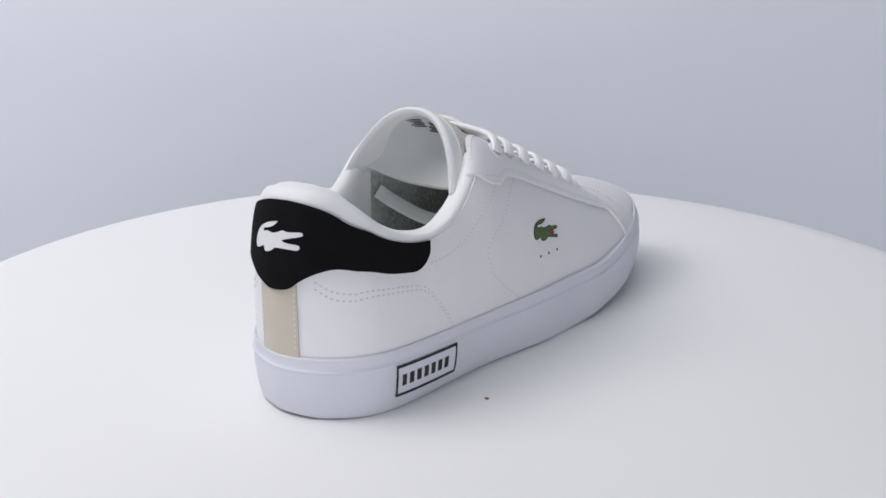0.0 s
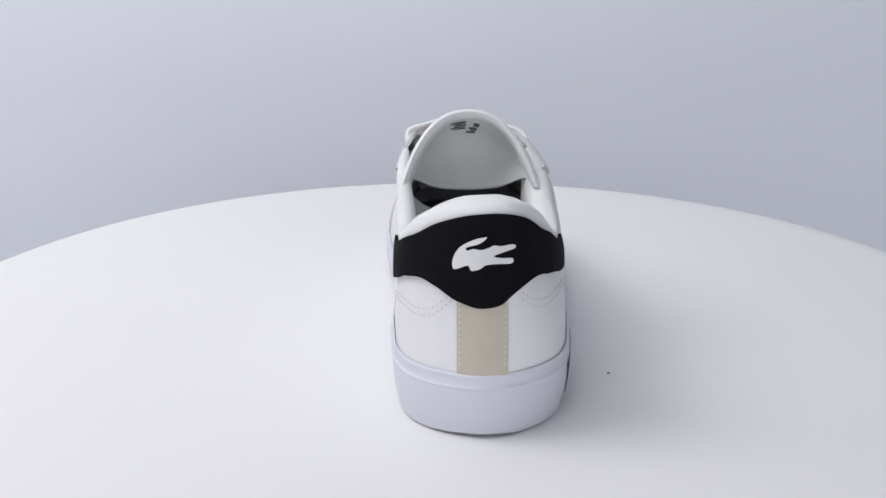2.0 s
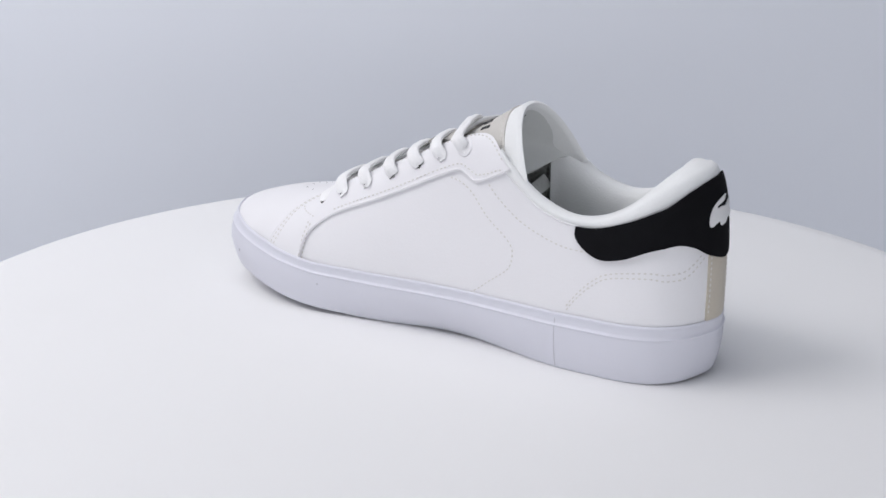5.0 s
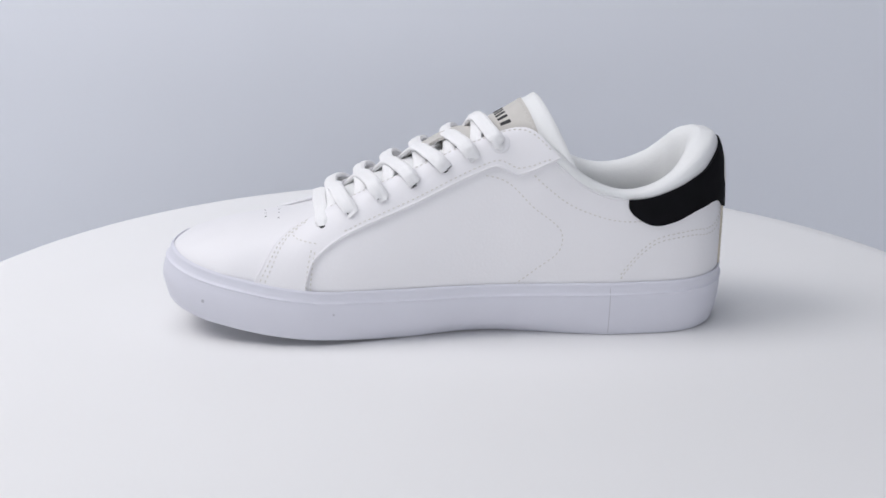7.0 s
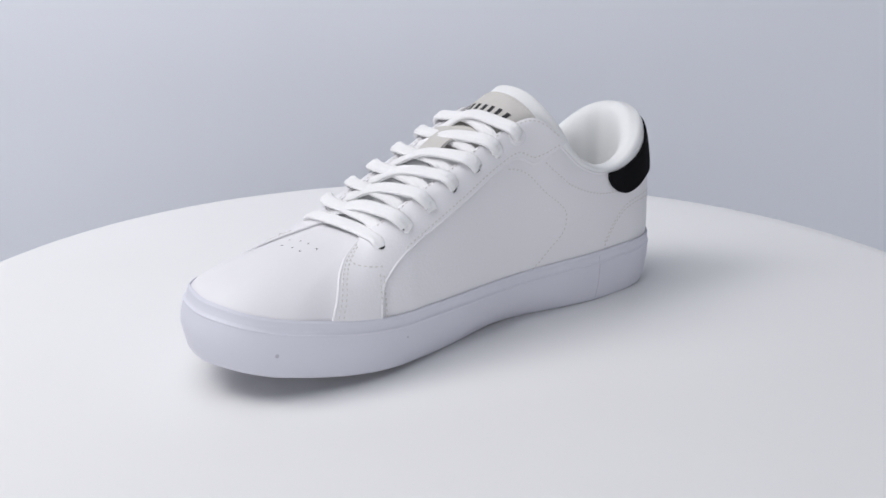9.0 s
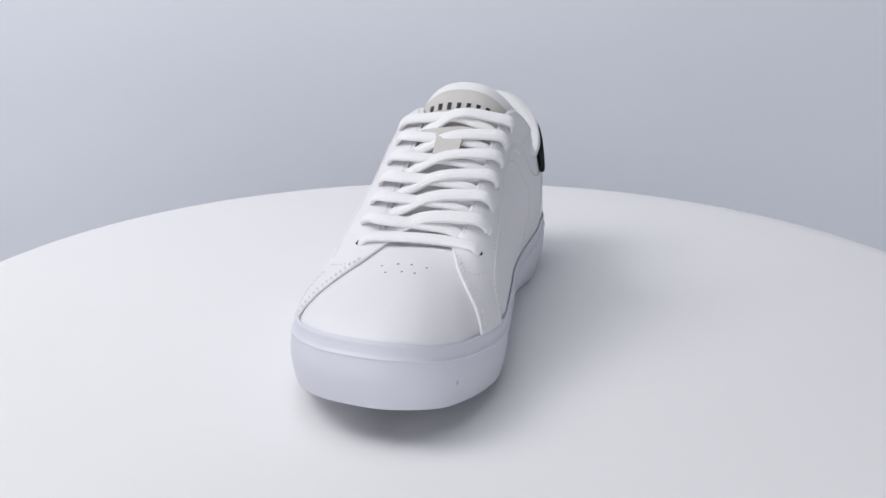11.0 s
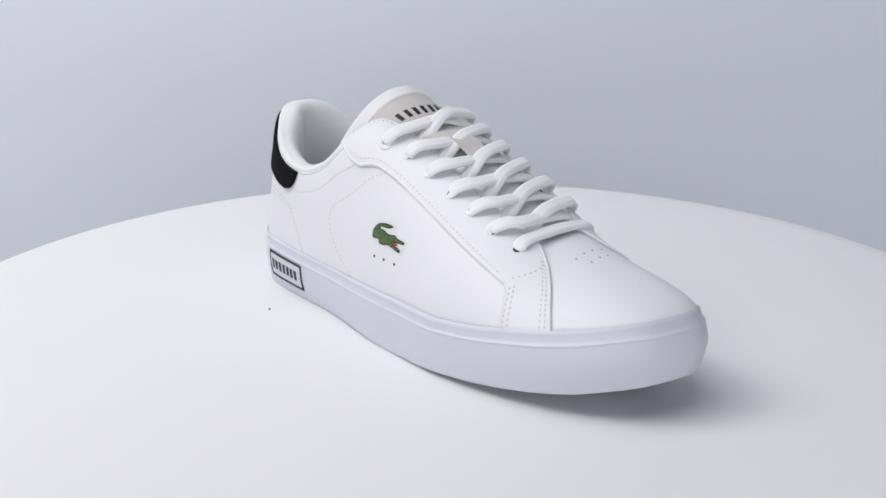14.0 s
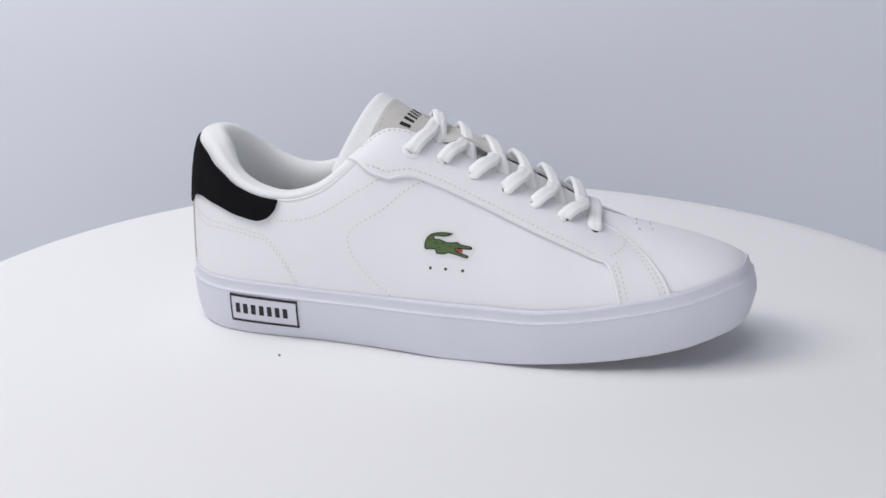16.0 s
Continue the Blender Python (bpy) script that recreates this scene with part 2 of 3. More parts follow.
def disc_on(surface, s, v, radius, off, bm=None, ring=0.0, n=14):
    """A small disc, or a ring, lying on a surface."""
    bm = bm or bmesh.new()
    s, v = np.array([float(s)]), np.array([float(v)])
    c = surface(s, v, off)[0]
    up = surface(s, v, off + 1.0)[0] - c
    up /= np.linalg.norm(up)
    a = np.cross(up, [0, 1, 0.3]); a /= np.linalg.norm(a)
    b = np.cross(up, a)
    prof = [(0, 0.0), (radius * 0.7, 0.0), (radius, 0.05)] if not ring else [(ring, -0.5), (ring, 0.25), (ring * 1.15, 0.5), (radius * 0.92, 0.5), (radius, 0.2), (radius, -0.5)]
    rows = []
    for q in range(n):
        g = 2 * math.pi * q / n
        rows.append([metres(c + r * (math.cos(g) * a + math.sin(g) * b) + h * up) for r, h in prof])
    grid_mesh(bm, np.array(rows), close_u=True, flip=True)
    bmesh.ops.remove_doubles(bm, verts=bm.verts[:], dist=1e-7)
    return bm


def ribbon(points, ups, width, thick, n=40, taper=0.0):
    """A flattened lace along a smooth path."""
    p = curve(points, n)
    u = curve(ups, n)
    t = np.gradient(p, axis=0)
    t /= np.linalg.norm(t, axis=1, keepdims=True)
    side = np.cross(t, u); side /= np.linalg.norm(side, axis=1, keepdims=True)
    up = np.cross(side, t)
    f = np.linspace(0, 1, n)
    w = width * (1 - taper * np.clip(1 - np.minimum(f, 1 - f) * 9, 0, 1) ** 2)
    rows = []
    wave = np.sin(f * n * 2.1)
    for q in range(28):
        g = 2 * math.pi * q / 28
        cx, cy = np.sign(math.cos(g)) * abs(math.cos(g)) ** 0.85, np.sign(math.sin(g)) * abs(math.sin(g)) ** 0.85
        rib = 1 + (0.10 if q % 4 < 2 else -0.06) + 0.03 * wave      # cords woven along the lace
        rows.append(metres(p + side * (cx * w / 2)[:, None] + up * (cy * thick / 2 * rib)[:, None]))
    bm = bmesh.new()
    vs = grid_mesh(bm, np.array(rows).transpose(1, 0, 2), close_v=True)
    bm.faces.new(vs[0]); bm.faces.new(vs[-1][::-1])
    bmesh.ops.recalc_face_normals(bm, faces=bm.faces[:])
    return bm


# ---- the studio ----
def studio():
    # gently curved backdrop standing behind the turntable
    flat = [(6.0 * math.sin(radians(a / 3)), 6.0 * math.cos(radians(a / 3)) - 6.0) for a in range(-28, 29, 2)]
    turn = radians(9)      # its left end stands nearer
    plan = [(x * math.cos(turn) - y * math.sin(turn), x * math.sin(turn) + y * math.cos(turn) + 0.56) for x, y in flat]
    bm = bmesh.new()
    pts = np.array([[(x, y + g, z) for g, z in ((0.0, -0.70), (0.0, -0.1), (0.0, 0.1), (0.0, 0.55), (0.012, 0.55), (0.012, -0.70))] for x, y in plan])
    grid_mesh(bm, pts, close_v=True)
    bmesh.ops.recalc_face_normals(bm, faces=bm.faces[:])
    back = part("backdrop", bm, BACKDROP, None, "pale bluish gently curved backdrop standing behind the turntable")
    tagged(back, kind="structure", category="backdrop")
    bm = bmesh.new()
    bmesh.ops.create_cube(bm, size=1.0, matrix=Matrix.Translation((0, -0.1, -0.75)) @ Matrix.Diagonal((4.2, 4.4, 0.1, 1)))
    tagged(part("floor", bm, ROOM, None, "plain pale studio floor"), kind="structure", category="floor")
    for name, pos, size in (("wall_left", (-2.05, -0.1, 0.65), (0.1, 4.4, 2.7)), ("wall_right", (2.05, -0.1, 0.65), (0.1, 4.4, 2.7)),
                            ("wall_back", (0, -2.25, 0.65), (4.0, 0.1, 2.7)), ("wall_front", (0, 2.05, 0.65), (4.0, 0.1, 2.7)), ("ceiling", (0, -0.1, 2.05), (4.2, 4.4, 0.1))):
        bm = bmesh.new()
        bmesh.ops.create_cube(bm, size=1.0, matrix=Matrix.Translation(pos) @ Matrix.Diagonal((*size, 1)))
        tagged(part(name, bm, ROOM, None, "plain pale painted studio " + name.split("_")[0]), kind="structure", category="wall")


def turntable():
    top = new("turntable")
    tagged(top, "round white satin turntable board turning slowly", "turntable")
    R, cx, cy = 0.2891, 0.0014, -0.0091
    prof = [(0.0, 0.0), (0.08, 0.0), (0.2, 0.0), (R - 0.012, 0.0), (R - 0.002, -0.0003), (R - 0.0006, -0.001), (R, -0.0025), (R, -0.016), (R - 0.002, -0.018), (0.1, -0.018), (0.0, -0.018)]
    bm = bmesh.new()
    rows = [[(r * math.cos(2 * math.pi * k / 180), r * math.sin(2 * math.pi * k / 180), z) for r, z in prof] for k in range(180)]
    grid_mesh(bm, np.array(rows), close_u=True, flip=True)
    bmesh.ops.remove_doubles(bm, verts=bm.verts[:], dist=1e-6)
    bmesh.ops.recalc_face_normals(bm, faces=bm.faces[:])
    part("board", bm, TABLETOP, top)
    bm = bmesh.new()
    prof = [(0.0, -0.0181), (0.11, -0.0181), (0.11, -0.03), (0.11, -0.66), (0.18, -0.70), (0.0, -0.70)]
    rows = [[(r * math.cos(2 * math.pi * k / 64), r * math.sin(2 * math.pi * k / 64), z) for r, z in prof] for k in range(64)]
    grid_mesh(bm, np.array(rows), close_u=True, flip=True)
    bmesh.ops.remove_doubles(bm, verts=bm.verts[:], dist=1e-6)
    bmesh.ops.recalc_face_normals(bm, faces=bm.faces[:])
    part("pedestal", bm, TABLETOP, top)
    top.location = (cx, cy, 0)
    return top


# ---- the sneaker ----
def bottom_inset(s):
    s = np.asarray(s, float) % LOOP
    waist = np.clip(1 - np.abs(s - 28.4) / 4.2, 0, 1)
    outer = np.clip(1 - np.abs(s - 7.2) / 3.2, 0, 1)
    return np.interp(s, [0, 6, 10, 16, 19, 22.5, 26, 32, 38], [2.9, 2.9, 0.9, 1.5, 0.9, 2.6, 0.9, 2.7, 2.9]) + 8.5 * waist * waist * (3 - 2 * waist) + 2.0 * outer * outer * (3 - 2 * outer) + 2.2 * toe_turn(s)


def wall(s, f, off=0.0):
    """The sole's side wall: f from the ground edge (0) to the lip (1)."""
    s, f = np.broadcast_arrays(np.asarray(s, float), np.asarray(f, float))
    q, n = along(OUTLINE, s), outward(s)
    zb, zt = sole_bottom(q), sole_top(q)
    toe = toe_turn(s)
    ins = (bottom_inset(s) + 0.1 * toe) * (1 - np.clip(f / 0.8, 0, 1)) ** (2.4 - 0.7 * toe) + 0.45 * np.clip((f - 0.78) * 20, 0, 1)
    ins = ins + lip_inset(s) * np.clip((f - 0.42) / 0.58, 0, 1) ** (1.6 - 0.3 * toe)
    xy = q - n * ins[..., None] + n * np.asarray(off)[..., None]
    return np.concatenate([xy, (zb + (zt - zb) * f)[..., None]], -1)


def sole(shoe):
    s = np.arange(0, LOOP, 0.125)
    q, n = along(OUTLINE, s), outward(s)
    zb, zt = sole_bottom(q), sole_top(q)
    ins = bottom_inset(s)

    def ring(inset, z):
        return np.c_[q - n * np.reshape(inset, (-1, 1)) * np.ones((len(s), 1)), z]
    rings = [np.c_[q * [0.97, 0.15] + [3.5, 0.3], zb + 0.3], ring(ins + 9, zb + 0.3), ring(ins + 1.2, zb), ring(ins + 0.3, zb + 0.1)]
    for f, o in ((0.02, 0), (0.06, 0), (0.12, 0), (0.2, 0), (0.3, 0), (0.42, 0), (0.55, 0), (0.66, 0), (0.74, 0), (0.76, .08), (0.772, .35), (0.785, .5), (0.798, .35), (0.812, .05), (0.835, .05), (0.88, .1), (0.925, 0.15), (.945, .3), (.96, .35)):
        rings.append(wall(s, f, o))
    k = tuck(s)
    gap = np.interp(s, [0, 20, 24, 33, 36, 38], [0.05, 0.1, 0.4, 0.4, 0.1, 0.05])      # the leather stands free of the lip on the inner side
    lip = lip_inset(s)
    rings += [ring(lip + 0.25, zt - 0.5), ring(lip + 0.6, zt - 0.1), ring(np.maximum(k - gap - 0.35, lip + 0.8), zt - 0.1), ring(np.maximum(k - gap + 0.05, lip + 1.0), zt - 0.7), ring(np.maximum(k - gap + 0.1, lip + 1.2), zt - 2.6), ring(8, zt - 4)]
    bm = bmesh.new()
    vs = grid_mesh(bm, metres(np.array(rings)), close_v=True)
    bmesh.ops.recalc_face_normals(bm, faces=bm.faces[:])
    cup = part("cupsole", bm, RUBBER, shoe, "white rubber cupsole with a moulded line round its wall", sharp=35)
    for a, b, r in ((22.12, .42, 0.9), (25.3, .56, 0.55)):
        part("scuff", disc_on(wall, a, b, r, 0.05), SCUFF, cup, "small grey scuff")
    # shade in the inner side's groove, a grey strip where the foxing tape is joined
    f = np.linspace(0.05, 0.97, 14)
    bm = bmesh.new()
    grid_mesh(bm, metres(np.stack([wall(32.1 + k, f, 0.12) for k in (-0.012, 0.012)])))
    part("seam", bm, SHADOW_GAP, cup)
    return cup


def emblem_outline():
    """Plain low animal-like silhouette, tail raised: the badge's shape in millimetres."""
    return curve([(2.4, 6.4), (-2, 5.8), (-6.9, 3.6), (-9.4, 0.2), (-10, -3.4), (-8.8, -4.6), (-5.2, -4), (-4.2, -5.9), (-1, -5.7), (1, -4.6), (4.6, -5.0), (8.2, -5.6),
                  (8.7, -3.9), (5.6, -3.1), (3.6, -1.9), (6.4, -1.0), (9.8, -0.1), (9.8, 1.5), (6, 1.5), (4.2, 2.3), (2.5, 1.6), (0, 1.1), (-2.9, 1.9), (-5.0, 1.5), (-5.2, 2.8), (-1, 3.6), (1.5, 5.1), (2.4, 6.4)], 113)[:-1]


def bars_on(name, surface, frames, off, parent, thick=0.25):
    """Plain bars in place of lettering: each (s0, v0, s1, v1, lean)."""
    for k, (s0, v0, s1, v1) in enumerate(frames):
        bm = overlay(np.array([(s0, v0), (s1, v0), (s1, v1), (s0, v1)]), surface, off, thick, 0.3, 0.2)
        part(name, bm, INK, parent)


def upper(shoe):
    # the leather shell
    s = np.arange(0, LOOP, 0.125)
    v = np.linspace(0, 1, 36)
    bm = bmesh.new()
    S, V = np.meshgrid(s, v, indexing="ij")
    grid_mesh(bm, metres(shell(S, V)), close_u=True)
    body = part("upper", bm, LEATHER, shoe, "smooth white leather upper", sharp=60)
    # textile lining under the throat and in the toe
    bm = bmesh.new()
    S, V = np.meshgrid(np.arange(7.6, 30.6, 0.25), np.linspace(0, 0.985, 26), indexing="ij")
    grid_mesh(bm, metres(shell(S, V, -2.4)), flip=True)
    part("vamp_lining", bm, MESH_LINING, shoe, "grey perforated mesh lining")
    return body


def collar(shoe):
    s = np.arange(29.6, 46.45, 0.125)
    n = outward(s)
    rim = along(RIM, s)
    k = np.interp(s, [29.6, 30.3, 31.5, 33, 43.5, 44.8, 45.8, 46.5], [0.25, 0.7, 0.95, 1, 1, 1, 0.75, 0.25])[:, None]
    up = np.array([0, 0, 1.0])
    n3 = np.c_[n, np.zeros(len(s))]

    def inner(i, dz):
        return rim - n3 * i * k + up * dz
    base = np.interp(s, [29.6, 32.2, 33.4, 42.6, 43.8, 46.5], [0.84, 0.82, 0.66, 0.66, 0.82, 0.84])
    rows = [shell(s, base + (0.93 - base) * a, o * k[:, 0] ** 1.2) for a, o in ((0, -0.1), (0.15, 0.45), (0.38, 0.9), (0.67, 1.25), (1, 1.35))]
    rows += [rim + n3 * 0.6 + up * 0.9, inner(1.6, 1.7), inner(4.0, 1.6), inner(6.4, -0.2), inner(8.0, -3.5), inner(8.8, -8), inner(8.8, -15)]
    low = inner(8.0, -24)
    low[:, 2] = np.minimum(low[:, 2], 50)
    foot = inner(7.0, 0)
    foot[:, 2] = 23
    rows += [low, (low + foot) / 2 + n3 * 0.4, foot]
    bm = bmesh.new()
    grid_mesh(bm, metres(np.array(rows)), flip=True)
    bmesh.ops.recalc_face_normals(bm, faces=bm.faces[:])
    part("collar", bm, PADDED, shoe, "padded white collar rolling into the pale lining", sharp=80)
    # footbed
    s = np.arange(0, LOOP, 0.25)
    q, n = along(OUTLINE, s), outward(s)
    rings = [np.c_[q - n * 5.5, np.full(len(s), 24.0)], np.c_[q - n * 9, np.full(len(s), 22.6)], np.c_[q * [0.96, 0.3] + [4, 0], np.full(len(s), 22.0)], np.c_[q * [0.94, 0.02] + [6, 0], np.full(len(s), 22.0)]]
    bm = bmesh.new()
    grid_mesh(bm, metres(np.array(rings)), close_v=True)
    bmesh.ops.recalc_face_normals(bm, faces=bm.faces[:])
    part("footbed", bm, FOOTBED, shoe, "grey perforated mesh footbed")


EYES_OUTER = [(9.5, .76), (10.15, .78), (10.75, .78), (11.4, .78), (12.0, .78), (12.65, .765), (13.6, .735)]
EYES_INNER = [(28.55, .785), (27.97, .765), (27.45, .75), (26.85, .735), (26.2, .72), (25.55, .695), (24.82, .665)]
STAY_OUTER = [(7.82, .97), (8.25, .69), (8.8, .575), (9.2, .58), (9.55, .60), (10.3, .60), (11.7, .57), (12.75, .528), (13.4, .47), (13.7, .42), (13.77, .26), (13.8, .0)]
FRONT_OUTER = [(14.86, .0), (14.88, .25), (14.93, .42), (14.94, .55), (14.88, .66), (14.66, .8), (14.25, 1.0)]
STAY_INNER = [(30.12, .97), (29.98, .80), (29.6, .64), (29.15, .56), (28.85, .58), (28.5, .62), (27.8, .605), (26.45, .54), (25.45, .49), (24.9, .39), (24.7, .27), (24.62, .0)]
FRONT_INNER = [(23.48, .0), (23.52, .28), (23.42, .48), (23.42, .62), (23.65, .78), (24.0, 1.0)]
TAB_LOW = [(32.45, .79), (32.5, .65), (32.78, .53), (33.3, .42), (33.9, .39), (34.7, .39), (35.5, .36), (36.2, .28), (36.8, .205), (37.4, .178), (37.9, .172), (38.4, .18), (38.7, .205),
           (39.4, .285), (39.95, .33), (41.2, .385), (42.2, .435), (42.9, .478), (43.35, .61), (43.55, .79)]
TAB_TOP = [(43.55, .79), (42.4, .74), (41.35, .69), (40.3, .65), (39.4, .70), (38.45, .735), (37.9, .735), (37.3, .722), (36.1, .685), (35.25, .66), (33.95, .71), (32.45, .79)]


def panels(shoe):
    for stay, front, eyes, label in ((STAY_OUTER, FRONT_OUTER, EYES_OUTER, "outer"), (STAY_INNER, FRONT_INNER, EYES_INNER, "inner")):
        low, fr = curve(stay, 70), curve(front, 24)
        rim = np.array([(a, 1.0) for a in np.linspace(fr[-1, 0], low[0, 0], 60)[1:]])
        stay_part = part("eyestay", overlay(np.vstack([low, fr, rim]), shell, 0.0, 1.4), LEATHER, shoe, "white leather eyestay panel", sharp=50)
        sgn = 1 if label == "outer" else -1
        part("folded_edge", rolled_edge(curve(stay, 160), shell, 0.85, 0.85), LEATHER, stay_part)
        part("folded_edge", rolled_edge(curve(front, 80), shell, 0.85, 0.75), LEATHER, stay_part)
        # thread rows: along the lower edge, along the throat, down both edges of the front strip
        part("stitching", stitches(curve([(a, b + 0.034) for a, b in stay[1:9]], 120), shell, 1.42), THREAD, stay_part)
        part("stitching", stitches(curve([(stay[9][0] + sgn * .13, b) for b in (.42, .3, .15, .04)], 40), shell, 1.42), THREAD, stay_part)
        part("stitching", stitches(curve([(stay[9][0] + sgn * .24, b) for b in (.44, .3, .15, .04)], 40), shell, 1.42), THREAD, stay_part)
        for d in (.10, .21):
            part("stitching", stitches(curve([(a - sgn * d, b) for a, b in front[:5]], 60), shell, 1.42), THREAD, stay_part)
        part("stitching", stitches(curve([(stay[9][0] + sgn * .1, .48), (front[3][0] - sgn * .25, .585), (front[4][0] - sgn * .12, .66)], 30), shell, 1.42), THREAD, stay_part)
        part("stitching", stitches(curve([(eyes[0][0] - sgn * 1.3, .955), (eyes[0][0] - sgn * .7, .93), (eyes[0][0] + sgn * 0.2, .945), (eyes[3][0], .95), (eyes[6][0], .93)], 140), shell, 1.42), THREAD, stay_part)
        for k, (a, b) in enumerate(eyes):
            # dark disc on the leather for the shade inside the eyelet
            part("eyelet_hole_shade", disc_on(shell, a, b - 0.012, 1.7, 1.46), HOLE_SHADE, stay_part)
            if k == 0:
                part("eyelet_ring", disc_on(shell, a, b, 4.6, 1.3, ring=2.2, n=28), LEATHER, stay_part)
    # black heel tab, raised white badge on it, sand strip under it
    strip = overlay(np.array([(36.87, 0), (37.5, 0), (38, 0), (38.72, 0), (38.71, .07), (38.69, .14), (38.67, .26), (38, .26), (36.85, .26), (36.85, .14), (36.86, .07)]), shell, 0.0, 0.9)
    st = part("heel_strip", strip, SUEDE_SAND, shoe, "sand coloured suede strip down the heel")
    for a in (36.95, 38.62):
        part("stitching", stitches(np.array([(a, b) for b in np.linspace(0.01, .22, 40)]), shell, 0.95), THREAD, st)
    tab = part("heel_tab", overlay(np.vstack([curve(TAB_LOW, 90), curve(TAB_TOP, 70)[1:-1]]), shell, 0.5, 1.3), SUEDE_BLACK, shoe, "black suede heel tab")
    e = emblem_outline()
    heel = np.c_[37.80 + (e[:, 0] - 0.1 * e[:, 1]) / 9.1, 0.437 + (e[:, 1] + 0.14 * e[:, 0]) * 0.0152]
    part("badge", overlay(heel, shell, 1.7, 0.5, 0.3, 0.06), EMBROIDERY_WHITE, tab, "white embroidered badge")
    # green badge on a white ground, outer side
    side = lambda p: np.c_[10.31 + p[:, 0] / 19.6, 0.328 + (p[:, 1] + p[:, 0] * 0.10) * 0.0088]
    hull = np.array([(-11.4, -4), (-10.6, 1.4), (-7.6, 5), (-2.4, 7), (3.4, 7.6), (3.8, 4.6), (6.5, 3), (11, 2.6), (11, -1), (9.8, -2.8), (9.8, -6.6), (4.5, -6.3), (1, -6), (-1.5, -7), (-5, -7), (-9.4, -6)])
    ground = part("badge_ground", overlay(side(curve(np.vstack([hull, hull[:1]]), 64)[:-1]), shell, 0.0, 0.35, 0.2, 0.06), EMBROIDERY_WHITE, shoe, "white stitched ground of the badge")
    part("badge_outline", overlay(side(e), shell, 0.35, 0.25, 0.2, 0.06), EMBROIDERY_OUTLINE, ground, "dark green stitched outline")
    d = np.roll(e, -1, 0) - np.roll(e, 1, 0)
    d /= np.linalg.norm(d, axis=1, keepdims=True)
    area = np.sum(e[:, 0] * np.roll(e[:, 1], -1) - e[:, 1] * np.roll(e[:, 0], -1))
    fill = e + np.c_[-d[:, 1], d[:, 0]] * 0.58 * np.sign(area)
    part("badge", overlay(side(fill), shell, 0.45, 0.4, 0.2, 0.06), EMBROIDERY_GREEN, ground, "green embroidered badge")
    part("badge_mouth", overlay(side(np.array([(3.4, -1.9), (5.8, -1.1), (6.6, -1.9), (6.2, -2.8), (5.2, -3.0)])), shell, 0.5, 0.4, 0.2, 0.06), EMBROIDERY_RED, ground, "small red patch")
    for x, y, w in ((-7.2, 0.6, 1.8), (-4.6, -0.6, 2.2), (-1.6, -0.2, 2.0), (1.4, -0.9, 1.8), (-3.0, -2.6, 1.6), (4.6, 0.4, 1.2)):
        part("badge_scale", overlay(side(np.array([(x - w / 2, y - 0.1), (x, y + 0.22), (x + w / 2, y - 0.15), (x, y - 0.22)])), shell, 0.8, 0.14, 0.2, 0.06), EMBROIDERY_OUTLINE, ground)
    # vents as flat dark discs, the shade of small punched holes in their colour
    for a, b in ((9.95, .2), (10.3, .21), (10.65, .22)):
        part("vent_hole_shade", disc_on(shell, a, b, 0.72, 0.08), HOLE_SHADE, shoe)
    for a, b in ((16.6, .645), (17.87, .68), (19.4, .685), (21.25, .665), (17.45, .60), (18.65, .62), (20.0, .615)):
        part("vent_hole_shade", disc_on(shell, a, b, 0.48, 0.08), HOLE_SHADE, shoe)
    # turned edge of the leather under the padded collar
    for path in ([(7.95, .83), (7.2, .82), (6.2, .81), (5.5, .80)], [(30.05, .83), (30.8, .82), (31.8, .81), (32.5, .80)]):
        part("collar_edge", rolled_edge(curve(path, 80), shell, 0.0, 0.6), LEATHER, shoe)
    # seams stitched into the side panels
    for path in ([(9.8, .60), (8.85, .44), (7.9, .40), (7.55, .35), (7.65, .24), (8.1, .13), (8.95, .02)], [(8.75, .58), (7.4, .59), (6.5, .56), (5.3, .52)],
                 [(28.3, .58), (29.4, .45), (30.45, .38), (30.7, .31), (30.55, .2), (29.8, .08), (29.3, .02)], [(29.6, .60), (30.5, .56), (31.45, .54), (33.0, .48)]):
        part("stitching", stitches(curve(path, 160), shell, 0.02), THREAD, shoe)
    for path in ([(1.2, .20), (1.9, .185), (3.35, .26), (4.35, .31), (5.05, .31), (5.6, .18), (6.05, .02)], [(36.7, .20), (35.85, .16), (34.7, .23), (33.65, .27), (33.15, .23), (32.65, .12), (32.35, .03)]):
        for d in (0, .03):
            part("stitching", stitches(curve([(a, b + d) for a, b in path], 160), shell, 0.02), THREAD, shoe)


def label_on_sole(shoe, cup):
    s0, s1, f0, f1 = 3.78, 6.05, 0.235, 0.745
    bm = overlay(np.array([(s0, f0), (s1, f0), (s1, f1), (s0, f1)]), wall, 0.0, 0.5, 0.25, 0.1)
    plate = part("sole_label", bm, RUBBER, cup, "white label framed in black with plain black bars")
    ds, df = 0.042, 0.042
    for a, b, c, d in ((s0, f0, s1, f0 + df), (s0, f1 - df, s1, f1), (s0, f0 + df, s0 + ds, f1 - df), (s1 - ds, f0 + df, s1, f1 - df)):
        part("frame", overlay(np.array([(a, b), (c, b), (c, d), (a, d)]), wall, 0.5, 0.3, 0.25, 0.1), INK, plate)
    step = (s1 - s0 - 0.42) / 7
    bars_on("bar", wall, [(s0 + 0.21 + k * step, f0 + .165, s0 + 0.21 + k * step + step * 0.56, f1 - .165) for k in range(7)], 0.5, plate)


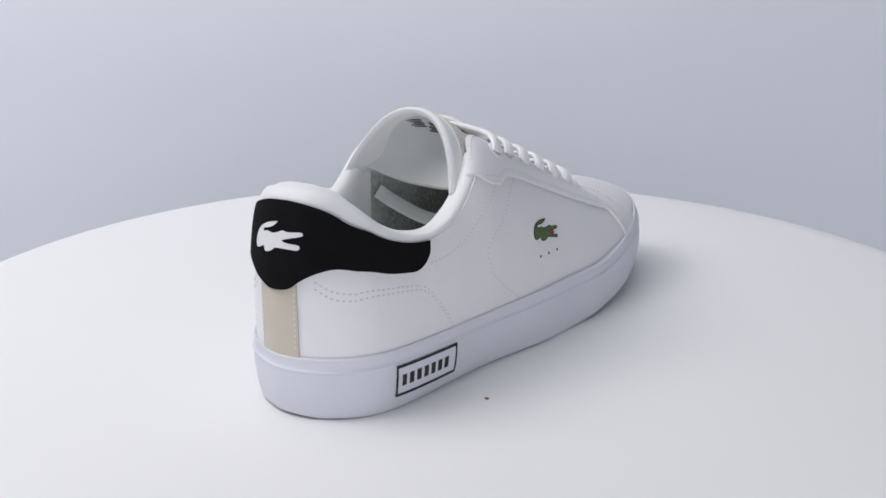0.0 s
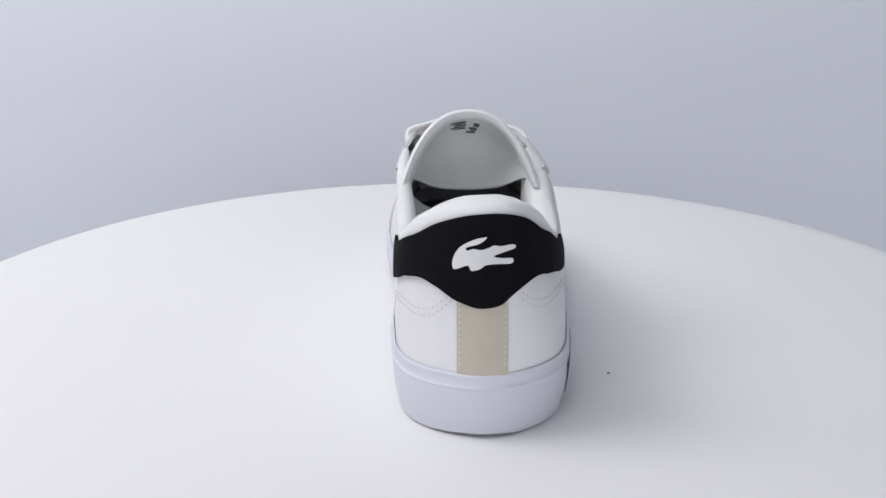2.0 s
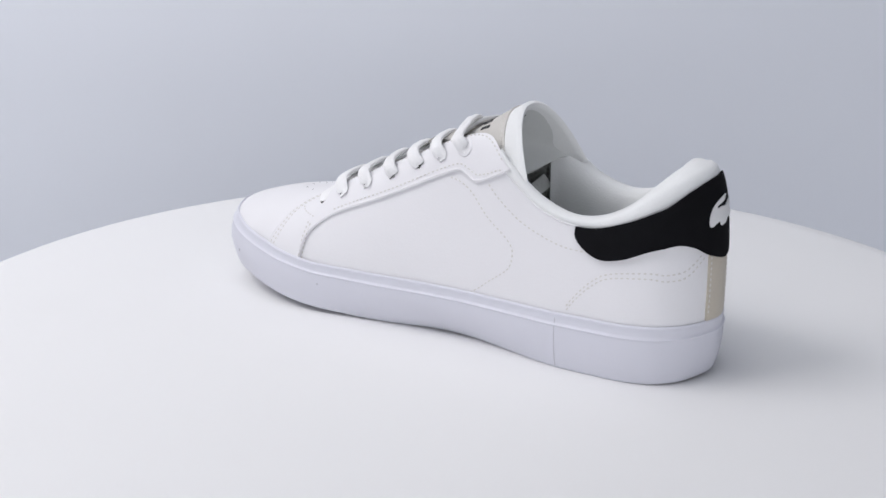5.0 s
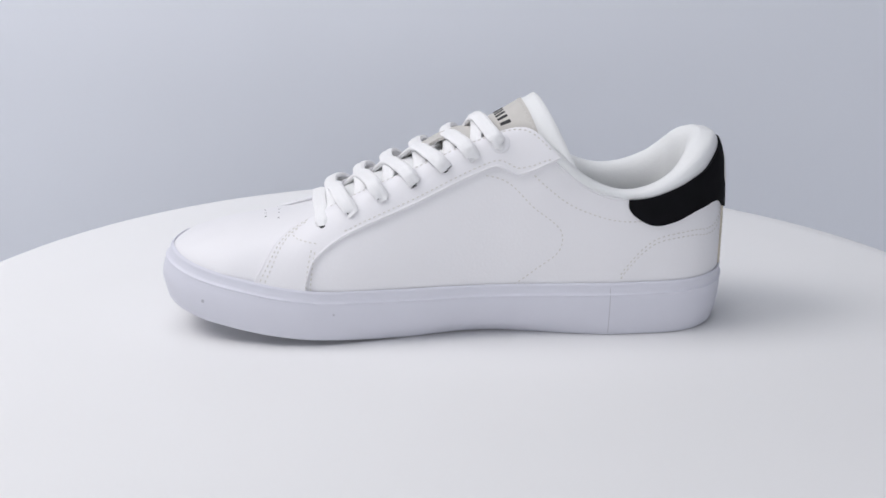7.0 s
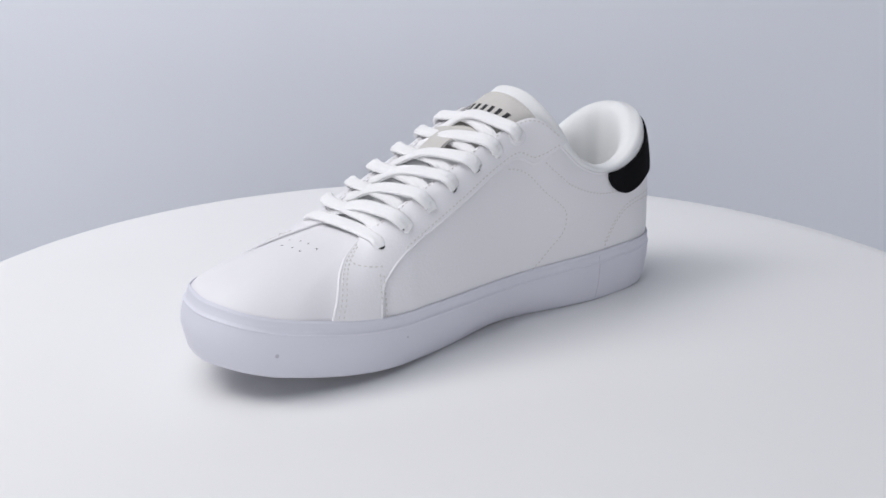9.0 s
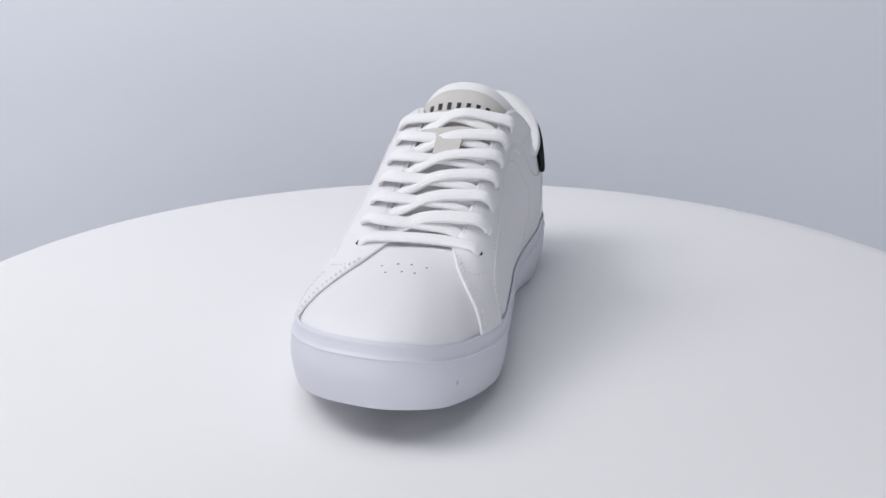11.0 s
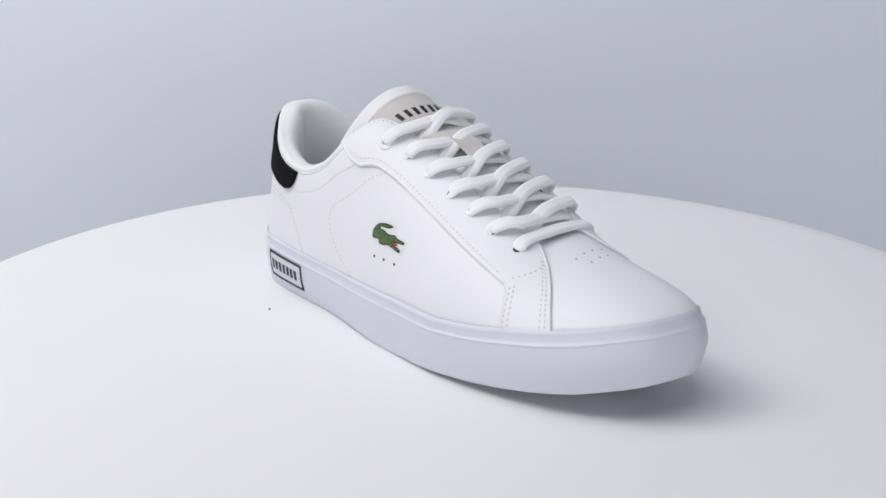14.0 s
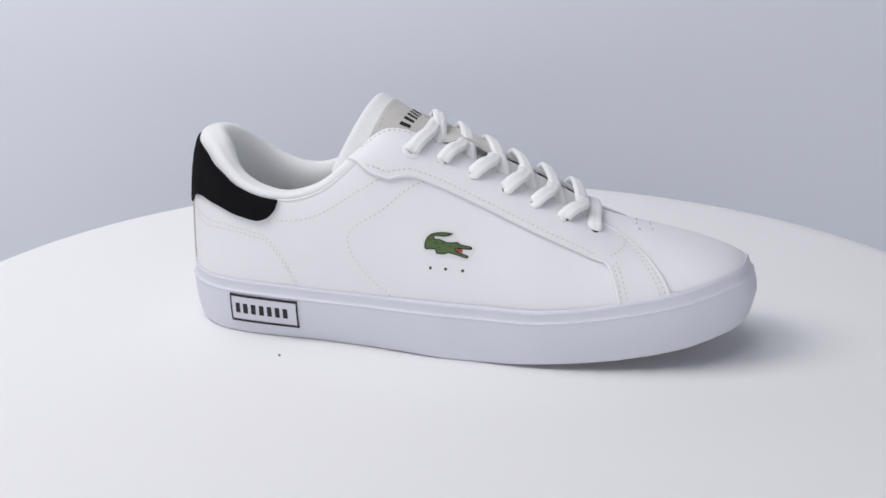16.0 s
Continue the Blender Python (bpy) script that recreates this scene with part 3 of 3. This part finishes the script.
TONGUE_MID = [(214, 1, 52), (203, 1.5, 58), (190, 1.5, 66.2), (165, 1.5, 77.8), (140, 1.5, 89.2), (125, 1, 96.8), (112.5, 0.5, 104.3), (102.5, 0.3, 110.5), (94, 1, 115.5)]
TONGUE_SIDE = [(21, 3, 0), (21, 4, 0), (21.5, 5, 0), (22.5, 6, 0), (23, 8, 0), (23.5, 12, -3), (26.5, 20, -8), (30, 30, -13), (32.5, 35, -17)]   # half width, drop, setback


def tongue_at(u, w, off=0.0):
    """The tongue's upper face: u from the vamp to the tip, w across from -1 to 1."""
    u, w = np.broadcast_arrays(np.asarray(u, float), np.asarray(w, float))
    a, b = curve(TONGUE_MID, 201), curve(TONGUE_SIDE, 201)
    i = np.linspace(0, 1, 201)
    m = np.stack([np.interp(u, i, a[:, c]) for c in range(3)], -1)
    half, drop, back = (np.interp(u, i, b[:, c]) for c in range(3))
    ww = np.clip(w, -1, 1)
    k = np.clip((u - 0.68) / 0.25, 0, 1)
    bow = 1.25 - 0.3 * k
    p = m + np.stack([back * ww ** 2, half * np.sin(ww * bow) / np.sin(bow), -drop * np.abs(ww) ** (2.7 - 0.45 * k)], -1)
    if np.any(off):
        n = np.cross(tongue_at(u + 0.01, w) - tongue_at(u - 0.01, w), tongue_at(u, w + 0.02) - tongue_at(u, w - 0.02))
        n /= np.linalg.norm(n, axis=-1, keepdims=True) + 1e-9
        n *= np.sign(n[..., 2:3] + 1e-9)
        p = p + n * np.asarray(off)[..., None]
    return p


def tongue(shoe):
    u, w = np.linspace(0.0, 0.985, 50), np.linspace(-0.97, 0.97, 27)
    U, W = np.meshgrid(u, w, indexing="ij")
    top, low = tongue_at(U, W, 0.0), tongue_at(U, W, -3.2)
    bm = bmesh.new()
    rows = np.concatenate([top, tongue_at(U, W, -0.6)[:, -1:] + [0, 0.9, -.4], tongue_at(U, W, -2.6)[:, -1:] + [0, 0.9, -.4], low[:, ::-1], tongue_at(U, W, -2.6)[:, :1] - [0, 0.9, .4], tongue_at(U, W, -0.6)[:, :1] - [0, 0.9, .4]], 1)
    mid = (tongue_at(1.0, w, -1.6))
    vs = grid_mesh(bm, metres(rows), close_v=True)
    edge = [bm.verts.new(metres(p)) for p in mid]
    nt, k = vs[-1], len(w)
    for i in range(k - 1):
        bm.faces.new((nt[i], nt[i + 1], edge[i + 1], edge[i]))
        lo = k + 2 + (k - 1 - i)
        bm.faces.new((edge[i], edge[i + 1], nt[lo - 1], nt[lo]))
    bmesh.ops.recalc_face_normals(bm, faces=bm.faces[:])
    tg = part("tongue", bm, PADDED, shoe, "white padded tongue with a pale grey suede face", sharp=70)
    face = np.array([(.50, -.86), (.56, -.92), (.62, -.955), (.7, -.96), (.78, -.96), (.86, -.955), (.885, -.82), (.896, -.4), (.90, 0), (.896, .4), (.885, .82), (.86, .955), (.78, .96), (.7, .96), (.62, .955), (.56, .92), (.50, .86)])
    fp = part("tongue_face", overlay(face, tongue_at, 0.0, 0.7, 0.03, 0.1), SUEDE_GREY, tg, "pale grey suede face")
    edge_path = curve([(.62, -.90), (.75, -.91), (.84, -.90), (.867, -.76), (.878, -.35), (.882, 0), (.878, .35), (.867, .76), (.84, .90), (.75, .91), (.62, .90)], 160)
    part("stitching", stitches(edge_path, tongue_at, 0.75, radius=0.28), THREAD, fp)
    keep = np.array([(.45, -.2), (.465, -.2), (.49, -.2), (.52, -.21), (.545, -.26), (.565, -.5), (.60, -.55), (.62, -.3), (.625, 0), (.62, .3), (.60, .55), (.565, .5), (.545, .26), (.52, .21), (.49, .2), (.465, .2), (.45, .2)])
    bridge = lambda u, w, off: tongue_at(u, w, np.asarray(off) + 3.8 * np.clip(1 - np.abs(np.asarray(u) - .50) / .11, 0, 1) ** 0.6)
    part("lace_keeper", overlay(keep, bridge, 0.9, 1.0, 0.02, 0.1), SUEDE_GREY, tg, "pale grey suede lace loop")
    ws = np.linspace(-.5, .5, 8)
    bars_on("bar", tongue_at, [(.735, ws[k] + .035, .785, ws[k + 1] - .045) for k in range(7)], 0.7, fp, 0.2)
    # thick padded underside, cupped between the wings and ending in a soft lower edge
    w = np.linspace(-0.95, 0.95, 33)
    tip, far = tongue_at(0.965, w, -2.6), tongue_at(0.62, w, -2.8)
    low = np.stack([104 - 20 * w ** 2, 30 * w + 1, 75.5 + 8.5 * w ** 2], -1)
    low = low + (tip - low) * (np.abs(w) ** 6)[:, None]
    cup = np.array([[1.0, 0, 0.12]])
    rows = [tip + (low - tip) * f + cup * (1 - np.abs(w)[:, None] ** 3) * 11 * math.sin(math.pi * f) ** 1.2 for f in np.linspace(0, 1, 40)]
    rows += [low + [1.2, 0, -.9], low + [3.0, 0, -.8], low * 0.6 + far * 0.4 + [0, 0, -4], far]
    bm = bmesh.new()
    grid_mesh(bm, metres(np.array(rows)))
    bmesh.ops.recalc_face_normals(bm, faces=bm.faces[:])
    part("tongue_padding", bm, TONGUE_LINING, tg, "pale padded textile underside", sharp=80)
    # printed size mark inside: plain dark bars
    def under(f, w, off):
        """The padding's cupped face: f from the tip down."""
        f, w = np.asarray(f, float), np.asarray(w, float)
        a = tongue_at(0.965 + 0 * w, w, -2.6)
        b = np.stack([104 - 20 * w ** 2, 30 * w + 1, 75.5 + 8.5 * w ** 2], -1)
        c = a + (b - a) * f[:, None] + cup * ((1 - np.abs(w) ** 3) * 11 * np.sin(math.pi * f) ** 1.2)[:, None]
        return c + np.array([-1.0, 0, -0.35]) * np.asarray(off)
    lines = [(.10 + .03 * k, .02 + .02 * (k % 2), .112 + .03 * k, .25 - .03 * (k % 3)) for k in range(5)]
    for a, b, c, d in lines + [(.13, -.16, .19, -.08), (.215, -.13, .245, -.02), (.255, -.13, .27, -.04), (.285, -.11, .31, .02)]:
        bm = overlay(np.array([(a, b), (c, b), (c, d), (a, d)]), under, 0.15, 0.2, 0.05, 0.2)
        part("print", bm, FADED_INK, tg)


def lacing(shoe):
    outer = [shell(np.array([a]), np.array([b]), 1.8)[0] for a, b in EYES_OUTER]
    inner = [shell(np.array([a]), np.array([b]), 1.8)[0] for a, b in EYES_INNER]
    outer_s, inner_s = [a for a, _ in EYES_OUTER], [a for a, _ in EYES_INNER]
    lace = part("lace", lace_bar(outer[6], inner[6]), LACE, shoe, "flat white cotton lace")

    def cross(start, s0, eyes_other, s_other, k, lift):
        """From under the far facing, one row nearer the toe, over the throat and down into an eyelet."""
        a = start
        s_own = outer_s if a[1] < 0 else inner_s
        edge = shell(np.array([s0 + 0.42 * (s_own[k + 1] - s0)]), np.array([1.0]), 2.4)[0]
        far = along(RIM, np.array([s_other[k] * 0.08 + s_other[k + 1] * 0.92]))[0]
        mid = (edge + far) / 2 + [0, 0, 1.5 + lift]
        into = far + (eyes_other[k + 1] - far) * 0.6 + [0, 0, -2.6]
        v_up = shell(np.array([s0]), np.array([.8]), 2.0)[0] - shell(np.array([s0]), np.array([.8]), 1.0)[0]
        flat = np.array([0.42 + random.uniform(-.12, .12), random.uniform(-.12, .12), 0.9])
        pts = [a + v_up * -2.4 - (edge - a) * 0.02, a + v_up * 0.7 + (edge - a) * 0.03, a + (edge - a) * 0.5 + v_up * 3.3, edge + v_up * 2.4 + (mid - edge) * .10, mid + [0, 0, 0.8], far + (mid - far) * 0.2 + [0, 0, 0.3], into]
        ups = [v_up + [0.1, 0, .2], v_up + [0.1, 0, .1], v_up, v_up * 0.6 + flat * 0.5, flat, flat, flat]
        pts = [np.asarray(q) + (0 if i in (0, 6) else np.array([random.uniform(-.5, .5), 0, random.uniform(-.15, .3)])) for i, q in enumerate(pts)]
        return ribbon(pts, ups, random.uniform(6.6, 7.3), random.uniform(2.5, 2.9), 44, 0.35)
    for k in range(0, 6):
        part("lace", cross(outer[k], outer_s[k], inner, inner_s, k, 0.0 if k else 2.5), LACE, shoe)
        part("lace", cross(inner[k], inner_s[k], outer, outer_s, k, 2.3 if k else 5.0), LACE, shoe)
    # elastic sling that holds the tongue down inside
    part("tongue_strap", ribbon([(98, 27, 71), (104, 22, 65), (111, 11, 58), (114, 0, 56), (111, -11, 58), (104, -22, 65), (98, -27, 71)],
                                [(-0.7, -.6, 0.5), (-.7, -.5, .5), (-.7, -.2, .6), (-.7, 0, .6), (-.7, .2, .6), (-.7, .5, .5), (-0.7, .6, 0.5)], 7.0, 1.2, 40), LINING, shoe, "white elastic strap")


def lace_bar(a, b):
    edge_a, edge_b = a + (b - a) * 0.2 + [0, 0, 3.0], a + (b - a) * 0.8 + [0, 0, 3.0]
    return ribbon([a + [0, 0, -1.5], a + (b - a) * .06 + [0, 0, 1.6], edge_a, (a + b) / 2 + [0.5, 0, 3.8], edge_b, b + (a - b) * .06 + [0, 0, 1.6], b + [0, 0, -1.5]],
                  [(0.2, -0.5, 1), (0.2, -.4, 1), (0.3, -.2, 1), (0.3, 0, 1), (0.3, .2, 1), (0.2, .4, 1), (0.2, .5, 1)], 7.0, 2.6, 44, 0.35)


def sneaker():
    shoe = new("sneaker")
    tagged(shoe, "white leather low-top sneaker with black suede heel tab on the turntable", "sneaker")
    cup = sole(shoe)
    upper(shoe)
    collar(shoe)
    panels(shoe)
    label_on_sole(shoe, cup)
    tongue(shoe)
    lacing(shoe)
    return shoe


def crumb():
    bm = bmesh.new()
    bmesh.ops.create_icosphere(bm, subdivisions=2, radius=0.00065)
    for v in bm.verts:
        v.co *= 1 + 0.35 * noise.noise(v.co * 900)
        v.co.x *= 1.5
        v.co.z = v.co.z * 0.5 + 0.0004
    ob = part("crumb", bm, CRUMB, None)
    return tagged(ob, "tiny brown crumb lying on the white board", "crumb")


studio()
board = turntable()
shoe = sneaker()
speck = crumb()


def motions():
    times = [0.5 * k for k in range(33)]
    axis = (0.0014, -0.0091)
    walk(shoe, [(t, pose(0, 0, 0, 0, 0, HEADING + SPIN * t)) for t in times])
    walk(board, [(t, pose(*axis, 0, 0, 0, SPIN * t)) for t in times])
    r, a0 = math.hypot(0.01299, -0.09752), math.degrees(math.atan2(-0.09752, 0.01299))
    walk(speck, [(t, pose(r * math.cos(radians(a0 + SPIN * t)), r * math.sin(radians(a0 + SPIN * t)), 0, 0, 0, SPIN * t)) for t in times])


motions()
